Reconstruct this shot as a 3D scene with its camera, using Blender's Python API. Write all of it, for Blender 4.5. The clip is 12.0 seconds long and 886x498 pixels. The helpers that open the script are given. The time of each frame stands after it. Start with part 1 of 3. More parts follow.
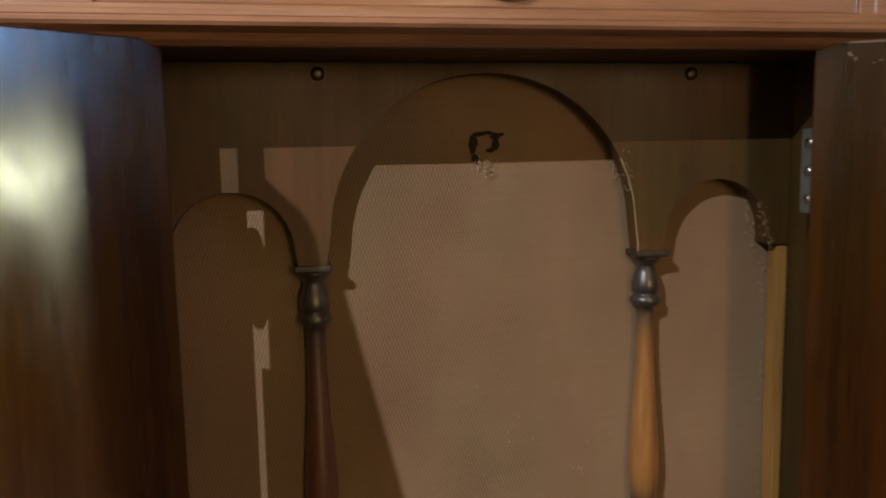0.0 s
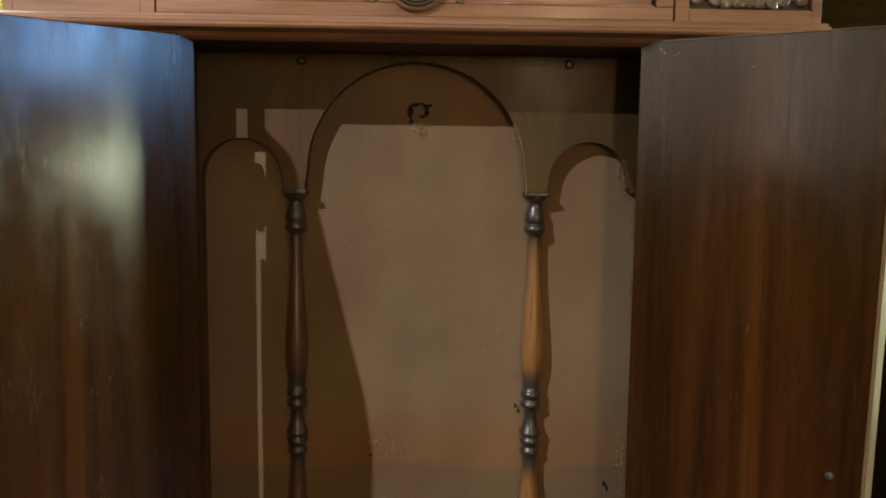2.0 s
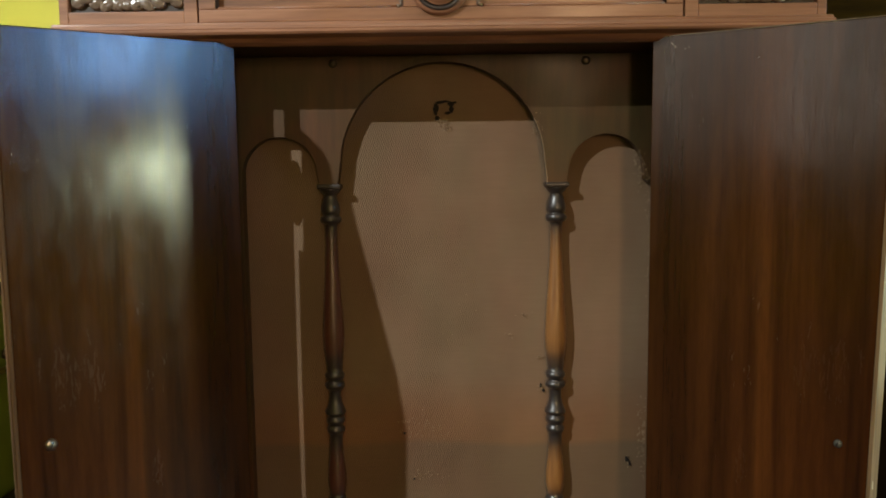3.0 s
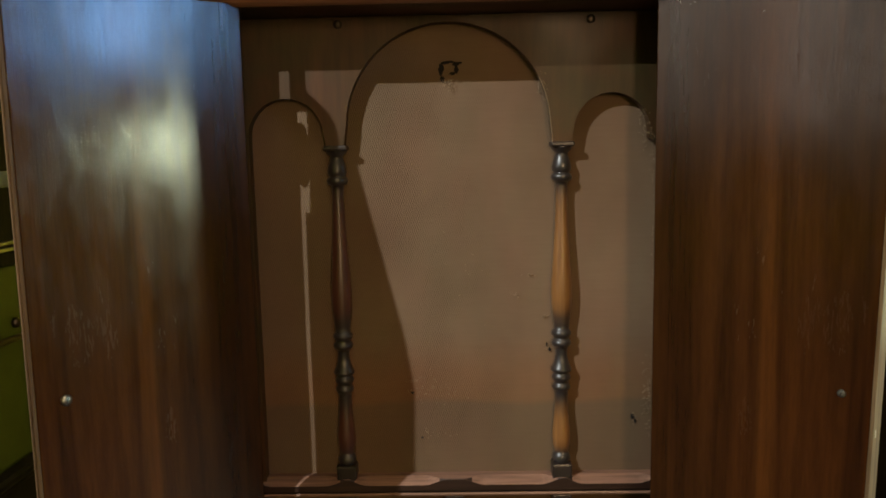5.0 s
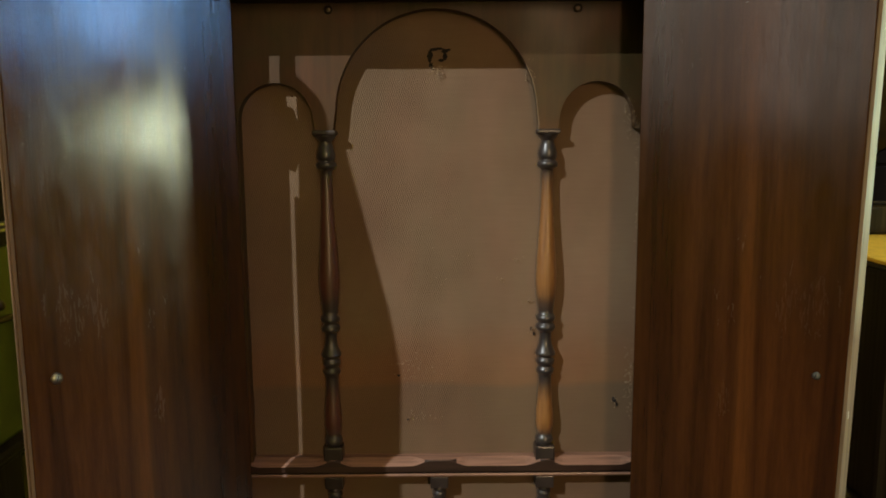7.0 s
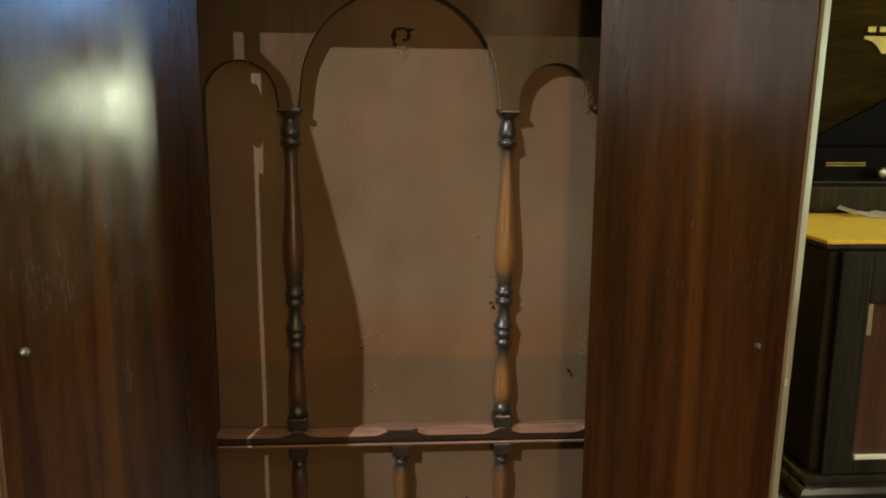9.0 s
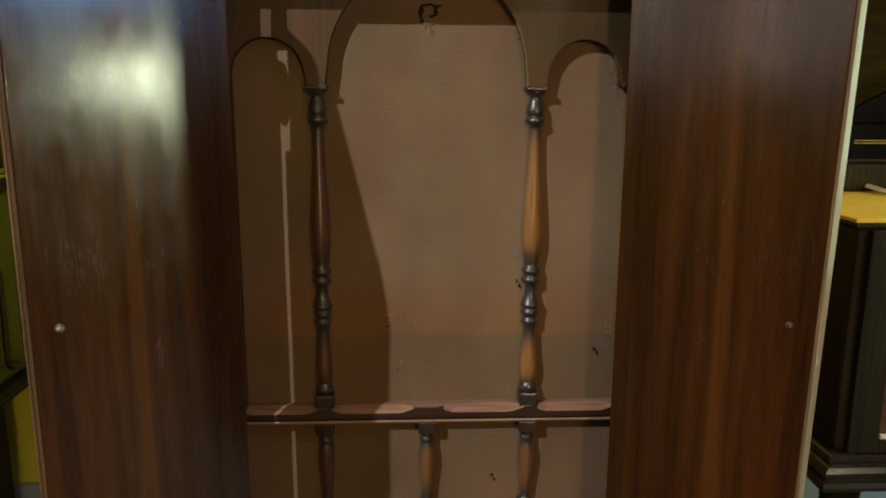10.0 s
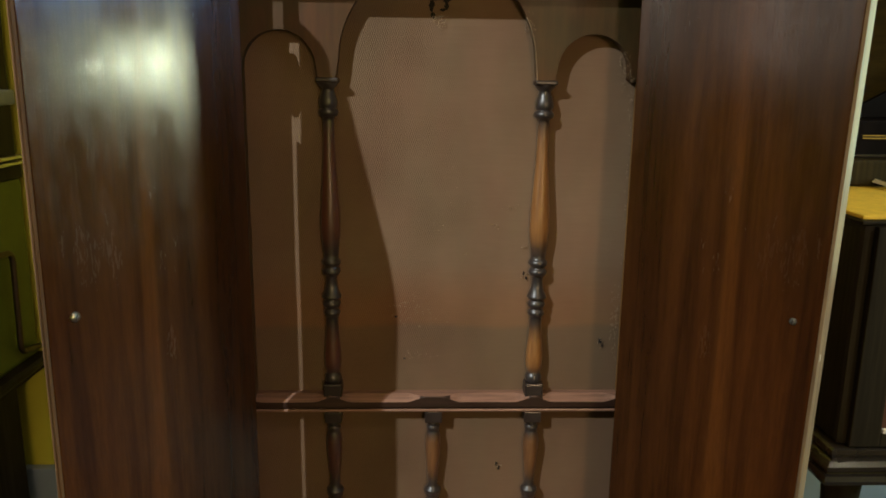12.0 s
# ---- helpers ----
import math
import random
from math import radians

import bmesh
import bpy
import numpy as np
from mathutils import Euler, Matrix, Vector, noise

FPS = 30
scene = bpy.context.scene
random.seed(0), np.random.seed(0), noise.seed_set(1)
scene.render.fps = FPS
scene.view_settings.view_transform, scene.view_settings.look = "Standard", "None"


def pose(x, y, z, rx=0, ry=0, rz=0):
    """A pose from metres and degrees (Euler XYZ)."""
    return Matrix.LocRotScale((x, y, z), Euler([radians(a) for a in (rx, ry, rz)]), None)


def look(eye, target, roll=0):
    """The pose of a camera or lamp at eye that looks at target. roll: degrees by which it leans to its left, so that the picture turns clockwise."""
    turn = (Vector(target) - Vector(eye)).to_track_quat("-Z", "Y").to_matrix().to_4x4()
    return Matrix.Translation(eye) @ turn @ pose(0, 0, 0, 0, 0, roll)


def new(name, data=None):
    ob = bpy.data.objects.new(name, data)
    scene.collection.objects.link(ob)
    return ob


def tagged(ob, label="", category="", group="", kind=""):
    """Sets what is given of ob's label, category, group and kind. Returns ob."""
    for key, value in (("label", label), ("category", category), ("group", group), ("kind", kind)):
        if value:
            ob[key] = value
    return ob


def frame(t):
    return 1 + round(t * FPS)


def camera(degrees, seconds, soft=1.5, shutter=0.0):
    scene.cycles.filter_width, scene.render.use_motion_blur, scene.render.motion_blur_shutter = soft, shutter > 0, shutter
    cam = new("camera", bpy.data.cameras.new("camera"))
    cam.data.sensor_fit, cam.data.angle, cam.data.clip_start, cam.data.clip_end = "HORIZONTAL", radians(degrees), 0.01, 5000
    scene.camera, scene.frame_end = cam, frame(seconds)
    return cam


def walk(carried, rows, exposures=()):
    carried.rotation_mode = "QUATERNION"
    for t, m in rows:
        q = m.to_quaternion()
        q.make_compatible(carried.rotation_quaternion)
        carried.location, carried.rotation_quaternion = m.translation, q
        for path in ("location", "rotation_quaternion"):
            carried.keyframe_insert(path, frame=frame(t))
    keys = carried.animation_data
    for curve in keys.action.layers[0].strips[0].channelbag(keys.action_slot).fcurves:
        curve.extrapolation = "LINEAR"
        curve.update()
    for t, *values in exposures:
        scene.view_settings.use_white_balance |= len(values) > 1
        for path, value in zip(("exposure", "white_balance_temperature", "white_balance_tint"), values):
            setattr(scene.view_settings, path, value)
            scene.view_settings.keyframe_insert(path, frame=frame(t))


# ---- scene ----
cam = camera(60.2, 12.0, soft=1.8, shutter=0.5)
PATH = [
    (0, (-0.164, -0.662, 1.146), (0.204, 1.290, 0.908), -1.2),
    (0.5, (-0.186, -0.792, 1.149), (0.188, 1.155, 0.896), 0.4),
    (1, (-0.096, -0.859, 1.106), (0.162, 1.112, 0.888), 0.4),
    (1.5, (-0.01, -0.925, 1.078), (0.113, 1.061, 0.879), 0.9),
    (2, (0.012, -0.982, 1.079), (0.059, 1.008, 0.883), 0.7),
    (2.5, (0.022, -1.018, 1.076), (0.025, 0.973, 0.877), -0.2),
    (3, (0.016, -1.041, 1.073), (-0.016, 0.948, 0.871), -0.6),
    (3.2, (0.016, -1.052, 1.086), (-0.029, 0.933, 0.843), -0.8),
    (5, (0.011, -1.051, 1.049), (-0.029, 0.932, 0.792), -1.1),
    (5.5, (0.01, -1.05, 1.041), (-0.02, 0.932, 0.776), -1.2),
    (6, (0.014, -1.054, 1.04), (-0.007, 0.927, 0.767), -1.2),
    (6.5, (0.015, -1.057, 1.038), (0.008, 0.924, 0.765), -0.9),
    (7, (0.005, -1.067, 1.042), (0.01, 0.913, 0.762), -0.4),
    (8.8, (-0.023, -1.087, 1.053), (0.125, 0.88, 0.722), 0.8),
    (9, (-0.01, -1.095, 1.049), (0.119, 0.87, 0.703), 0.4),
    (9.5, (-0.017, -1.097, 1.046), (0.092, 0.864, 0.669), 0.3),
    (10, (-0.029, -1.093, 1.048), (0.065, 0.864, 0.647), 0.3),
    (10.5, (-0.031, -1.095, 1.048), (0.062, 0.859, 0.632), 0.4),
    (11, (-0.031, -1.096, 1.054), (0.057, 0.856, 0.629), 0.6),
    (11.5, (-0.031, -1.101, 1.057), (0.048, 0.851, 0.625), 0.6),
    (12, (-0.032, -1.103, 1.058), (0.045, 0.847, 0.623), 0.8),
]
walk(cam, [(t, look(eye, target, roll)) for t, eye, target, roll in PATH],
     [(0, 0.14, 6700, 18), (0.5, 0.03, 6600, 14), (1, -0.06, 6500, 13), (2, 0.0, 6500, 10), (12, 0.06, 6500, 10)])

# ---- world and lights ----
world = bpy.data.worlds.new("world")
scene.world = world
world.use_nodes = True
world.node_tree.nodes["Background"].inputs["Color"].default_value = (0.9, 0.95, 1.0, 1)
world.node_tree.nodes["Background"].inputs["Strength"].default_value = 0.03
scene.view_settings.exposure = 0.0


def lamp(name, kind, m, energy, color, **more):
    data = bpy.data.lights.new(name, kind)
    data.energy, data.color = energy, color
    ob = new(name, data)
    ob.matrix_world = m
    return data


# track spotlight high on the viewer's side, shining down onto the open cabinet
key = lamp("track_spot_lamp", "SPOT", look((-3.06, -3.40, 3.80), (-0.66, 0.0, 1.06)), 950, (0.96, 1.0, 0.98))
key.spot_size, key.spot_blend, key.shadow_soft_size = radians(26), 1.0, 0.014
# bright lamp and blue-lit screen at the east wall, past the right-hand door
day = lamp("east_lamp", "AREA", look((3.04, -0.72, 1.10), (-0.3, -0.14, 1.00)), 21, (0.92, 1.0, 0.66))
day.shape, day.size, day.size_y = "RECTANGLE", 0.08, 0.15
blue = lamp("east_screen", "AREA", look((3.04, -1.18, 1.74), (-0.3, -0.14, 1.15)), 20, (0.24, 0.53, 1.0))
blue.shape, blue.size, blue.size_y = "RECTANGLE", 0.62, 0.42
# wall washer over the neighbouring machines
wash = lamp("wall_spot_lamp", "SPOT", look((-0.9, -0.6, 2.5), (-1.1, 0.6, 1.6)), 60, (1.0, 0.92, 0.7))
wash.spot_size, wash.spot_blend, wash.shadow_soft_size = radians(60), 0.6, 0.03
side = lamp("side_spot_lamp", "SPOT", look((1.5, -1.3, 2.5), (0.95, 0.2, 0.85)), 70, (1.0, 0.88, 0.6))
side.spot_size, side.spot_blend, side.shadow_soft_size = radians(40), 0.6, 0.03
# added fill for general room light from the ceiling, a broad tungsten lamp on the wall behind the viewer, and an added
# west fill that brightens the right door
room = lamp("ceiling_fill_light", "AREA", look((0.2, -1.9, 3.6), (0.2, -1.9, 0)), 14, (1.0, 0.76, 0.52))
room.shape, room.size, room.size_y = "RECTANGLE", 1.2, 0.6
south = lamp("south_tungsten_lamp", "AREA", look((0.87, -4.35, 1.6), (0.0, 0.0, 1.0)), 33, (1.0, 0.64, 0.36))
west = lamp("west_fill_light", "AREA", look((-3.95, -1.45, 1.9), (0.35, -0.2, 1.1)), 27, (1.0, 0.90, 0.80))
west.shape, west.size, west.size_y = "RECTANGLE", 2.6, 1.5
south.shape, south.size, south.size_y = "RECTANGLE", 0.42, 1.1
# small greenish light added low in the north-east corner, beyond the side cabinet, to brighten the right door's edge
corner = lamp("edge_fill_light", "AREA", look((2.6, 0.45, 0.885), (0.45, -0.27, 0.95)), 34, (0.66, 1.0, 0.78))
corner.shape, corner.size = "DISK", 0.06


# ---- materials ----
def material(name, rough=0.5, metal=0.0, coat=0.0):
    m = bpy.data.materials.new(name)
    m.use_nodes = True
    nt = m.node_tree
    bs = nt.nodes["Principled BSDF"]
    bs.inputs["Roughness"].default_value = rough
    bs.inputs["Metallic"].default_value = metal
    bs.inputs["Coat Weight"].default_value = coat
    bs.inputs["Coat Roughness"].default_value = 0.15
    return m, nt, bs


def node(nt, kind, **values):
    n = nt.nodes.new(kind)
    for key_name, v in values.items():
        n.inputs[key_name].default_value = v
    return n


def ramp(nt, fac, stops):
    r = nt.nodes.new("ShaderNodeValToRGB")
    el = r.color_ramp.elements
    while len(el) < len(stops):
        el.new(0.5)
    for e, (p, c) in zip(el, stops):
        e.position, e.color = p, (*c, 1)
    nt.links.new(fac, r.inputs["Fac"])
    return r.outputs["Color"]


def mix(nt, fac, a, b, how="MIX"):
    n = nt.nodes.new("ShaderNodeMix")
    n.data_type, n.blend_type = "RGBA", how
    if isinstance(fac, float):
        n.inputs[0].default_value = fac
    else:
        nt.links.new(fac, n.inputs[0])
    for socket, v in ((n.inputs[6], a), (n.inputs[7], b)):
        if isinstance(v, tuple):
            socket.default_value = (*v, 1)
        else:
            nt.links.new(v, socket)
    return n.outputs[2]


def coords(nt, scale, kind="Object", place=(0, 0, 0), turn=(0, 0, 0)):
    tc = nt.nodes.new("ShaderNodeTexCoord")
    mp = node(nt, "ShaderNodeMapping", Scale=scale, Location=place, Rotation=turn)
    nt.links.new(tc.outputs[kind], mp.inputs["Vector"])
    return mp.outputs["Vector"]


def noise_of(nt, vec, scale, detail=4.0, rough=0.55, warp=0.0):
    n = node(nt, "ShaderNodeTexNoise", Scale=scale, Detail=detail, Roughness=rough, Distortion=warp)
    nt.links.new(vec, n.inputs["Vector"])
    return n.outputs["Fac"]


def bump(nt, bs, height, strength, distance):
    b = node(nt, "ShaderNodeBump", Strength=strength, Distance=distance)
    nt.links.new(height, b.inputs["Height"])
    nt.links.new(b.outputs["Normal"], bs.inputs["Normal"])


def wood(name, dark, mid, light, rough=0.35, coat=0.3, along=(14, 14, 0.9), fine=(160, 160, 5), pores=0.15, streak_depth=0.75, warp=0.6, fibre=0.0, mottle=False):
    """Varnished wood: broad figure, fine pores along the grain, patches of wear in the gloss."""
    m, nt, bs = material(name, rough, 0.0, coat)
    figure = noise_of(nt, coords(nt, along), 1.0, 5.0, 0.6, warp)
    grain = noise_of(nt, coords(nt, fine, place=(5.31, 2.47, 8.13)), 1.0, 4.0, 0.65)
    wear = noise_of(nt, coords(nt, (5, 5, 3)), 1.0, 3.0)
    base = ramp(nt, figure, [(0.28, dark), (0.5, mid), (0.74, light)])
    streak = ramp(nt, grain, [(0.35, (0.45, 0.45, 0.45)), (0.6, (1, 1, 1))])
    col = mix(nt, streak_depth, base, streak, "MULTIPLY")
    if fibre:
        # uneven dark and ruddy figure of the veneer, wandering slowly along the grain
        bands = noise_of(nt, coords(nt, (58, 58, 1.7), turn=(0, radians(2.5), 0)), 1.0, 4.0, 0.6, 0.4)
        # shade near the hinge put into the colour, paling outwards
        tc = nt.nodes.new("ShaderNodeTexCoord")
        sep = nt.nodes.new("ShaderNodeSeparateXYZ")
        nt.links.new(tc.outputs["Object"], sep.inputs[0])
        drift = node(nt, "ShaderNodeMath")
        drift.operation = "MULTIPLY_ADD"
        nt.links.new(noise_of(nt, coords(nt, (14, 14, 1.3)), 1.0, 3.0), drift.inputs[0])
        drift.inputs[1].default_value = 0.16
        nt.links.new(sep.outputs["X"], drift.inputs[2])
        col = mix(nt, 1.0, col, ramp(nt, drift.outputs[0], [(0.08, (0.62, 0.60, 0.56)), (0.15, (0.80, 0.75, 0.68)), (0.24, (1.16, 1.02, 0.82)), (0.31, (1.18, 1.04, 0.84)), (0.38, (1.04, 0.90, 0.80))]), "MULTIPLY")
        col = mix(nt, 0.70, col, ramp(nt, bands, [(0.34, (0.50, 0.46, 0.44)), (0.52, (1.0, 0.96, 0.92)), (0.70, (1.22, 1.16, 1.05))]), "MULTIPLY")
    if mottle:
        # random blotchy tint, ruddy here and olive there
        blotch = noise_of(nt, coords(nt, (9, 9, 9)), 1.0, 3.0)
        col = mix(nt, 1.0, col, ramp(nt, blotch, [(0.38, (1.30, 0.96, 0.85)), (0.62, (0.86, 1.06, 0.90))]), "MULTIPLY")
    nt.links.new(col, bs.inputs["Base Color"])
    r = ramp(nt, wear, [(0.3, (rough * 0.75,) * 3), (0.7, (min(1, rough * 1.6),) * 3)])
    nt.links.new(r, bs.inputs["Roughness"])
    bump(nt, bs, grain, pores, 0.0012)
    if fibre:
        # fine fibres along the grain, which spread the gloss across it
        threads = noise_of(nt, coords(nt, (1300, 1300, 30), place=(3.37, 7.41, 1.93)), 1.0, 2.0)
        b = node(nt, "ShaderNodeBump", Strength=1.0, Distance=fibre)
        nt.links.new(threads, b.inputs["Height"])
        first = bs.inputs["Normal"].links[0].from_socket
        nt.links.new(first, b.inputs["Normal"])
        nt.links.new(b.outputs["Normal"], bs.inputs["Normal"])
        # old lacquer, cloudy and slightly rippled
        cloud = noise_of(nt, coords(nt, (520, 520, 70), place=(1.61, 4.43, 6.29)), 1.0, 3.0, 0.6)
        ripple = node(nt, "ShaderNodeBump", Strength=1.0, Distance=0.000012)
        nt.links.new(cloud, ripple.inputs["Height"])
        nt.links.new(b.outputs["Normal"], ripple.inputs["Normal"])
        nt.links.new(ripple.outputs["Normal"], bs.inputs["Normal"])
        dull = ramp(nt, cloud, [(0.40, (1.0,) * 3), (0.66, (1.30,) * 3)])
        # patches where the lacquer has perished
        perished = noise_of(nt, coords(nt, (30, 30, 10)), 1.0, 5.0, 0.65)
        patchy = ramp(nt, perished, [(0.36, (0.86,) * 3), (0.64, (1.40,) * 3)])
        gloss = mix(nt, 1.0, mix(nt, 1.0, r, dull, "MULTIPLY"), patchy, "MULTIPLY")
        floor_value = node(nt, "ShaderNodeMath")
        floor_value.operation = "MAXIMUM"
        nt.links.new(gloss, floor_value.inputs[0])
        floor_value.inputs[1].default_value = 0.135
        nt.links.new(floor_value.outputs[0], bs.inputs["Roughness"])
    return m


def plain(name, color, rough=0.5, metal=0.0, vary=0.25, scale=30, relief=0.05):
    m, nt, bs = material(name, rough, metal)
    n = noise_of(nt, coords(nt, (scale,) * 3), 1.0, 5.0)
    lo, hi = tuple(c * (1 - vary) for c in color), tuple(min(1, c * (1 + vary)) for c in color)
    nt.links.new(ramp(nt, n, [(0.3, lo), (0.7, hi)]), bs.inputs["Base Color"])
    bump(nt, bs, n, relief, 0.001)
    return m


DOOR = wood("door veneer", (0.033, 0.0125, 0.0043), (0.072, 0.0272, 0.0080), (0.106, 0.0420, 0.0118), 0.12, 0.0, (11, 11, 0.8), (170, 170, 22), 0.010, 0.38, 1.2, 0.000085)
DOOR.node_tree.nodes["Principled BSDF"].inputs["Specular IOR Level"].default_value = 0.50
CASE = wood("case walnut", (0.150, 0.064, 0.032), (0.32, 0.150, 0.080), (0.47, 0.240, 0.138), 0.38, 0.25, (2.2, 13, 13), (9, 180, 180), 0.12, 0.5)
FRET = wood("fretwork board", (0.036, 0.0180, 0.0048), (0.066, 0.0335, 0.0092), (0.094, 0.049, 0.0145), 0.42, 0.0, (9, 9, 1.6), (150, 150, 12), 0.10, 0.35, mottle=True)
EBONY = wood("ebonised wood", (0.020, 0.014, 0.012), (0.034, 0.024, 0.021), (0.055, 0.040, 0.034), 0.36, 0.25)
AMBER = wood("amber jamb strip", (0.20, 0.095, 0.022), (0.32, 0.165, 0.040), (0.42, 0.23, 0.060), 0.45, 0.1)
# darker copy of the bare edge wood, for the left door
DARKEDGE = wood("dark door edge", (0.12, 0.062, 0.026), (0.19, 0.100, 0.042), (0.26, 0.145, 0.062), 0.55, 0.0, (20, 20, 1.5), (200, 200, 8))
RAW = wood("bare door edge", (0.24, 0.165, 0.095), (0.34, 0.24, 0.14), (0.42, 0.31, 0.19), 0.6, 0.0, (20, 20, 1.5), (200, 200, 8))
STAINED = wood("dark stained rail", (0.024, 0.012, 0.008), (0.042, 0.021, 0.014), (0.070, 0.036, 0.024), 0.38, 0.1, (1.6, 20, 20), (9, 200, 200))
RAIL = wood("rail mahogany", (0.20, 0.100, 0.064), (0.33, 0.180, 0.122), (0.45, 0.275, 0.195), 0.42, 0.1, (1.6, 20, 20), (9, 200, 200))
BLACKWOOD = wood("black lacquered wood", (0.012, 0.0100, 0.0066), (0.025, 0.0210, 0.0135), (0.038, 0.032, 0.020), 0.45, 0.0)
PLAYERBLACK = wood("matt black player case", (0.0030, 0.0022, 0.0020), (0.0055, 0.0040, 0.0036), (0.009, 0.0066, 0.006), 0.5, 0.0)
WORN = plain("worn grey hinge steel", (0.17, 0.18, 0.165), 0.6, 0.5)
STEEL = plain("worn steel", (0.55, 0.55, 0.52), 0.32, 1.0)
DARKMETAL = plain("bronzed iron", (0.10, 0.08, 0.06), 0.4, 1.0)
GILT = wood("bronzed carving", (0.10, 0.070, 0.050), (0.19, 0.138, 0.102), (0.30, 0.225, 0.170), 0.22, 0.8)


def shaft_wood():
    """Sunburst stain: amber on the swelling of the shaft, shading to black towards its ends; the darker red is shade
    put into the colour.
    """
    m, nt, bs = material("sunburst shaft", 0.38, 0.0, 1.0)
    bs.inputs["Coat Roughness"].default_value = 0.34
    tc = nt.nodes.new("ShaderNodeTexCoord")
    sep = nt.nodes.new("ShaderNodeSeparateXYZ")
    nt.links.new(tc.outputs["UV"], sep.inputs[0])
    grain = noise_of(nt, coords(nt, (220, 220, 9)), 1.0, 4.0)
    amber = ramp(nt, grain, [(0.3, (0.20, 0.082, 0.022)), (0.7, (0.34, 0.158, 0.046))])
    shaded_red = ramp(nt, grain, [(0.3, (0.065, 0.020, 0.012)), (0.7, (0.125, 0.042, 0.027))])
    hue = mix(nt, sep.outputs["X"], amber, shaded_red)
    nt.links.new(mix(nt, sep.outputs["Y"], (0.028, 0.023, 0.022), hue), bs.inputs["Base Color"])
    dust = noise_of(nt, coords(nt, (160, 160, 160)), 1.0, 4.0)
    nt.links.new(ramp(nt, dust, [(0.3, (0.30,) * 3), (0.7, (0.48,) * 3)]), bs.inputs["Roughness"])
    return m


SHAFT = shaft_wood()


def grille_cloth():
    """Coarse woven speaker cloth: threads across and down, faded and dusty in patches."""
    m, nt, bs = material("grille cloth", 0.85)
    # two slanting sets of ridges cross into staggered rows of small floats
    sets = []
    for way in (1, -1):
        w = node(nt, "ShaderNodeTexWave", Scale=1.0, Distortion=1.6, Detail=2.0)
        w.bands_direction = "DIAGONAL"
        nt.links.new(coords(nt, (way * 205, 0, 75)), w.inputs["Vector"])
        sets.append(w.outputs["Color"])
    weave = mix(nt, 1.0, sets[0], sets[1], "MULTIPLY")
    fade = noise_of(nt, coords(nt, (5, 5, 3)), 1.0, 4.0)
    slub = noise_of(nt, coords(nt, (22, 22, 460)), 1.0, 3.0)
    base = ramp(nt, fade, [(0.3, (0.158, 0.095, 0.057)), (0.7, (0.232, 0.152, 0.099))])
    base = mix(nt, 0.5, base, ramp(nt, slub, [(0.35, (0.90, 0.88, 0.86)), (0.65, (1.0, 1.0, 1.0))]), "MULTIPLY")
    tint = noise_of(nt, coords(nt, (9, 9, 4)), 1.0, 5.0, 0.6)
    base = mix(nt, 0.8, base, ramp(nt, tint, [(0.36, (1.0, 0.90, 0.80)), (0.62, (0.90, 0.95, 0.82))]), "MULTIPLY")
    # lower part is darker and redder, below a warmer band
    tc = nt.nodes.new("ShaderNodeTexCoord")
    sep = nt.nodes.new("ShaderNodeSeparateXYZ")
    nt.links.new(tc.outputs["Object"], sep.inputs[0])
    wander = node(nt, "ShaderNodeMath")
    wander.operation = "MULTIPLY_ADD"
    nt.links.new(noise_of(nt, coords(nt, (6, 6, 2)), 1.0, 4.0), wander.inputs[0])
    wander.inputs[1].default_value = 0.03
    nt.links.new(sep.outputs["Z"], wander.inputs[2])
    lower_tone = ramp(nt, wander.outputs[0], [(0.20, (0.78, 0.74, 0.68)), (0.700, (0.80, 0.76, 0.70)), (0.708, (1.04, 0.84, 0.66)), (0.745, (1.04, 0.86, 0.72)), (0.80, (1, 1, 1))])
    base = mix(nt, 1.0, base, lower_tone, "MULTIPLY")
    # weave contrast grows to the left: raking light's effect put into the colour
    weave_slope = node(nt, "ShaderNodeMath")
    weave_slope.operation = "MULTIPLY_ADD"
    across = nt.nodes.new("ShaderNodeSeparateXYZ")
    nt.links.new(coords(nt, (1, 1, 1)), across.inputs[0])
    nt.links.new(across.outputs["X"], weave_slope.inputs[0])
    weave_slope.inputs[1].default_value = -1.1
    nt.links.new(noise_of(nt, coords(nt, (5, 5, 5)), 1.0, 3.0), weave_slope.inputs[2])
    weave_share = ramp(nt, weave_slope.outputs[0], [(0.44, (0.10,) * 3), (0.60, (0.92,) * 3)])
    weave = ramp(nt, weave, [(0.0, (0.77, 0.75, 0.71)), (0.35, (1.09, 1.09, 1.06))])
    col = mix(nt, weave_share, base, mix(nt, 1.0, base, weave, "MULTIPLY"))
    nt.links.new(col, bs.inputs["Base Color"])
    bs.inputs["Sheen Weight"].default_value = 0.15
    bump(nt, bs, mix(nt, weave_share, (1.0, 1.0, 1.0), weave), 0.8, 0.0016)
    return m


CLOTH = grille_cloth()
THREAD = plain("frayed thread", (0.36, 0.26, 0.16), 0.9)
HOLE = plain("dark hole patch", (0.012, 0.008, 0.006), 0.9)
WALL = plain("yellow-green wall paint", (0.50, 0.50, 0.045), 0.6, 0, 0.06, 7, 0.15)
BLUE = plain("grey-blue baseboard paint", (0.22, 0.29, 0.36), 0.5, 0, 0.08, 12)
FLOOR = wood("floor boards", (0.022, 0.011, 0.006), (0.034, 0.017, 0.009), (0.05, 0.026, 0.013), 0.5, 0.0, (3, 30, 30), (20, 300, 300))
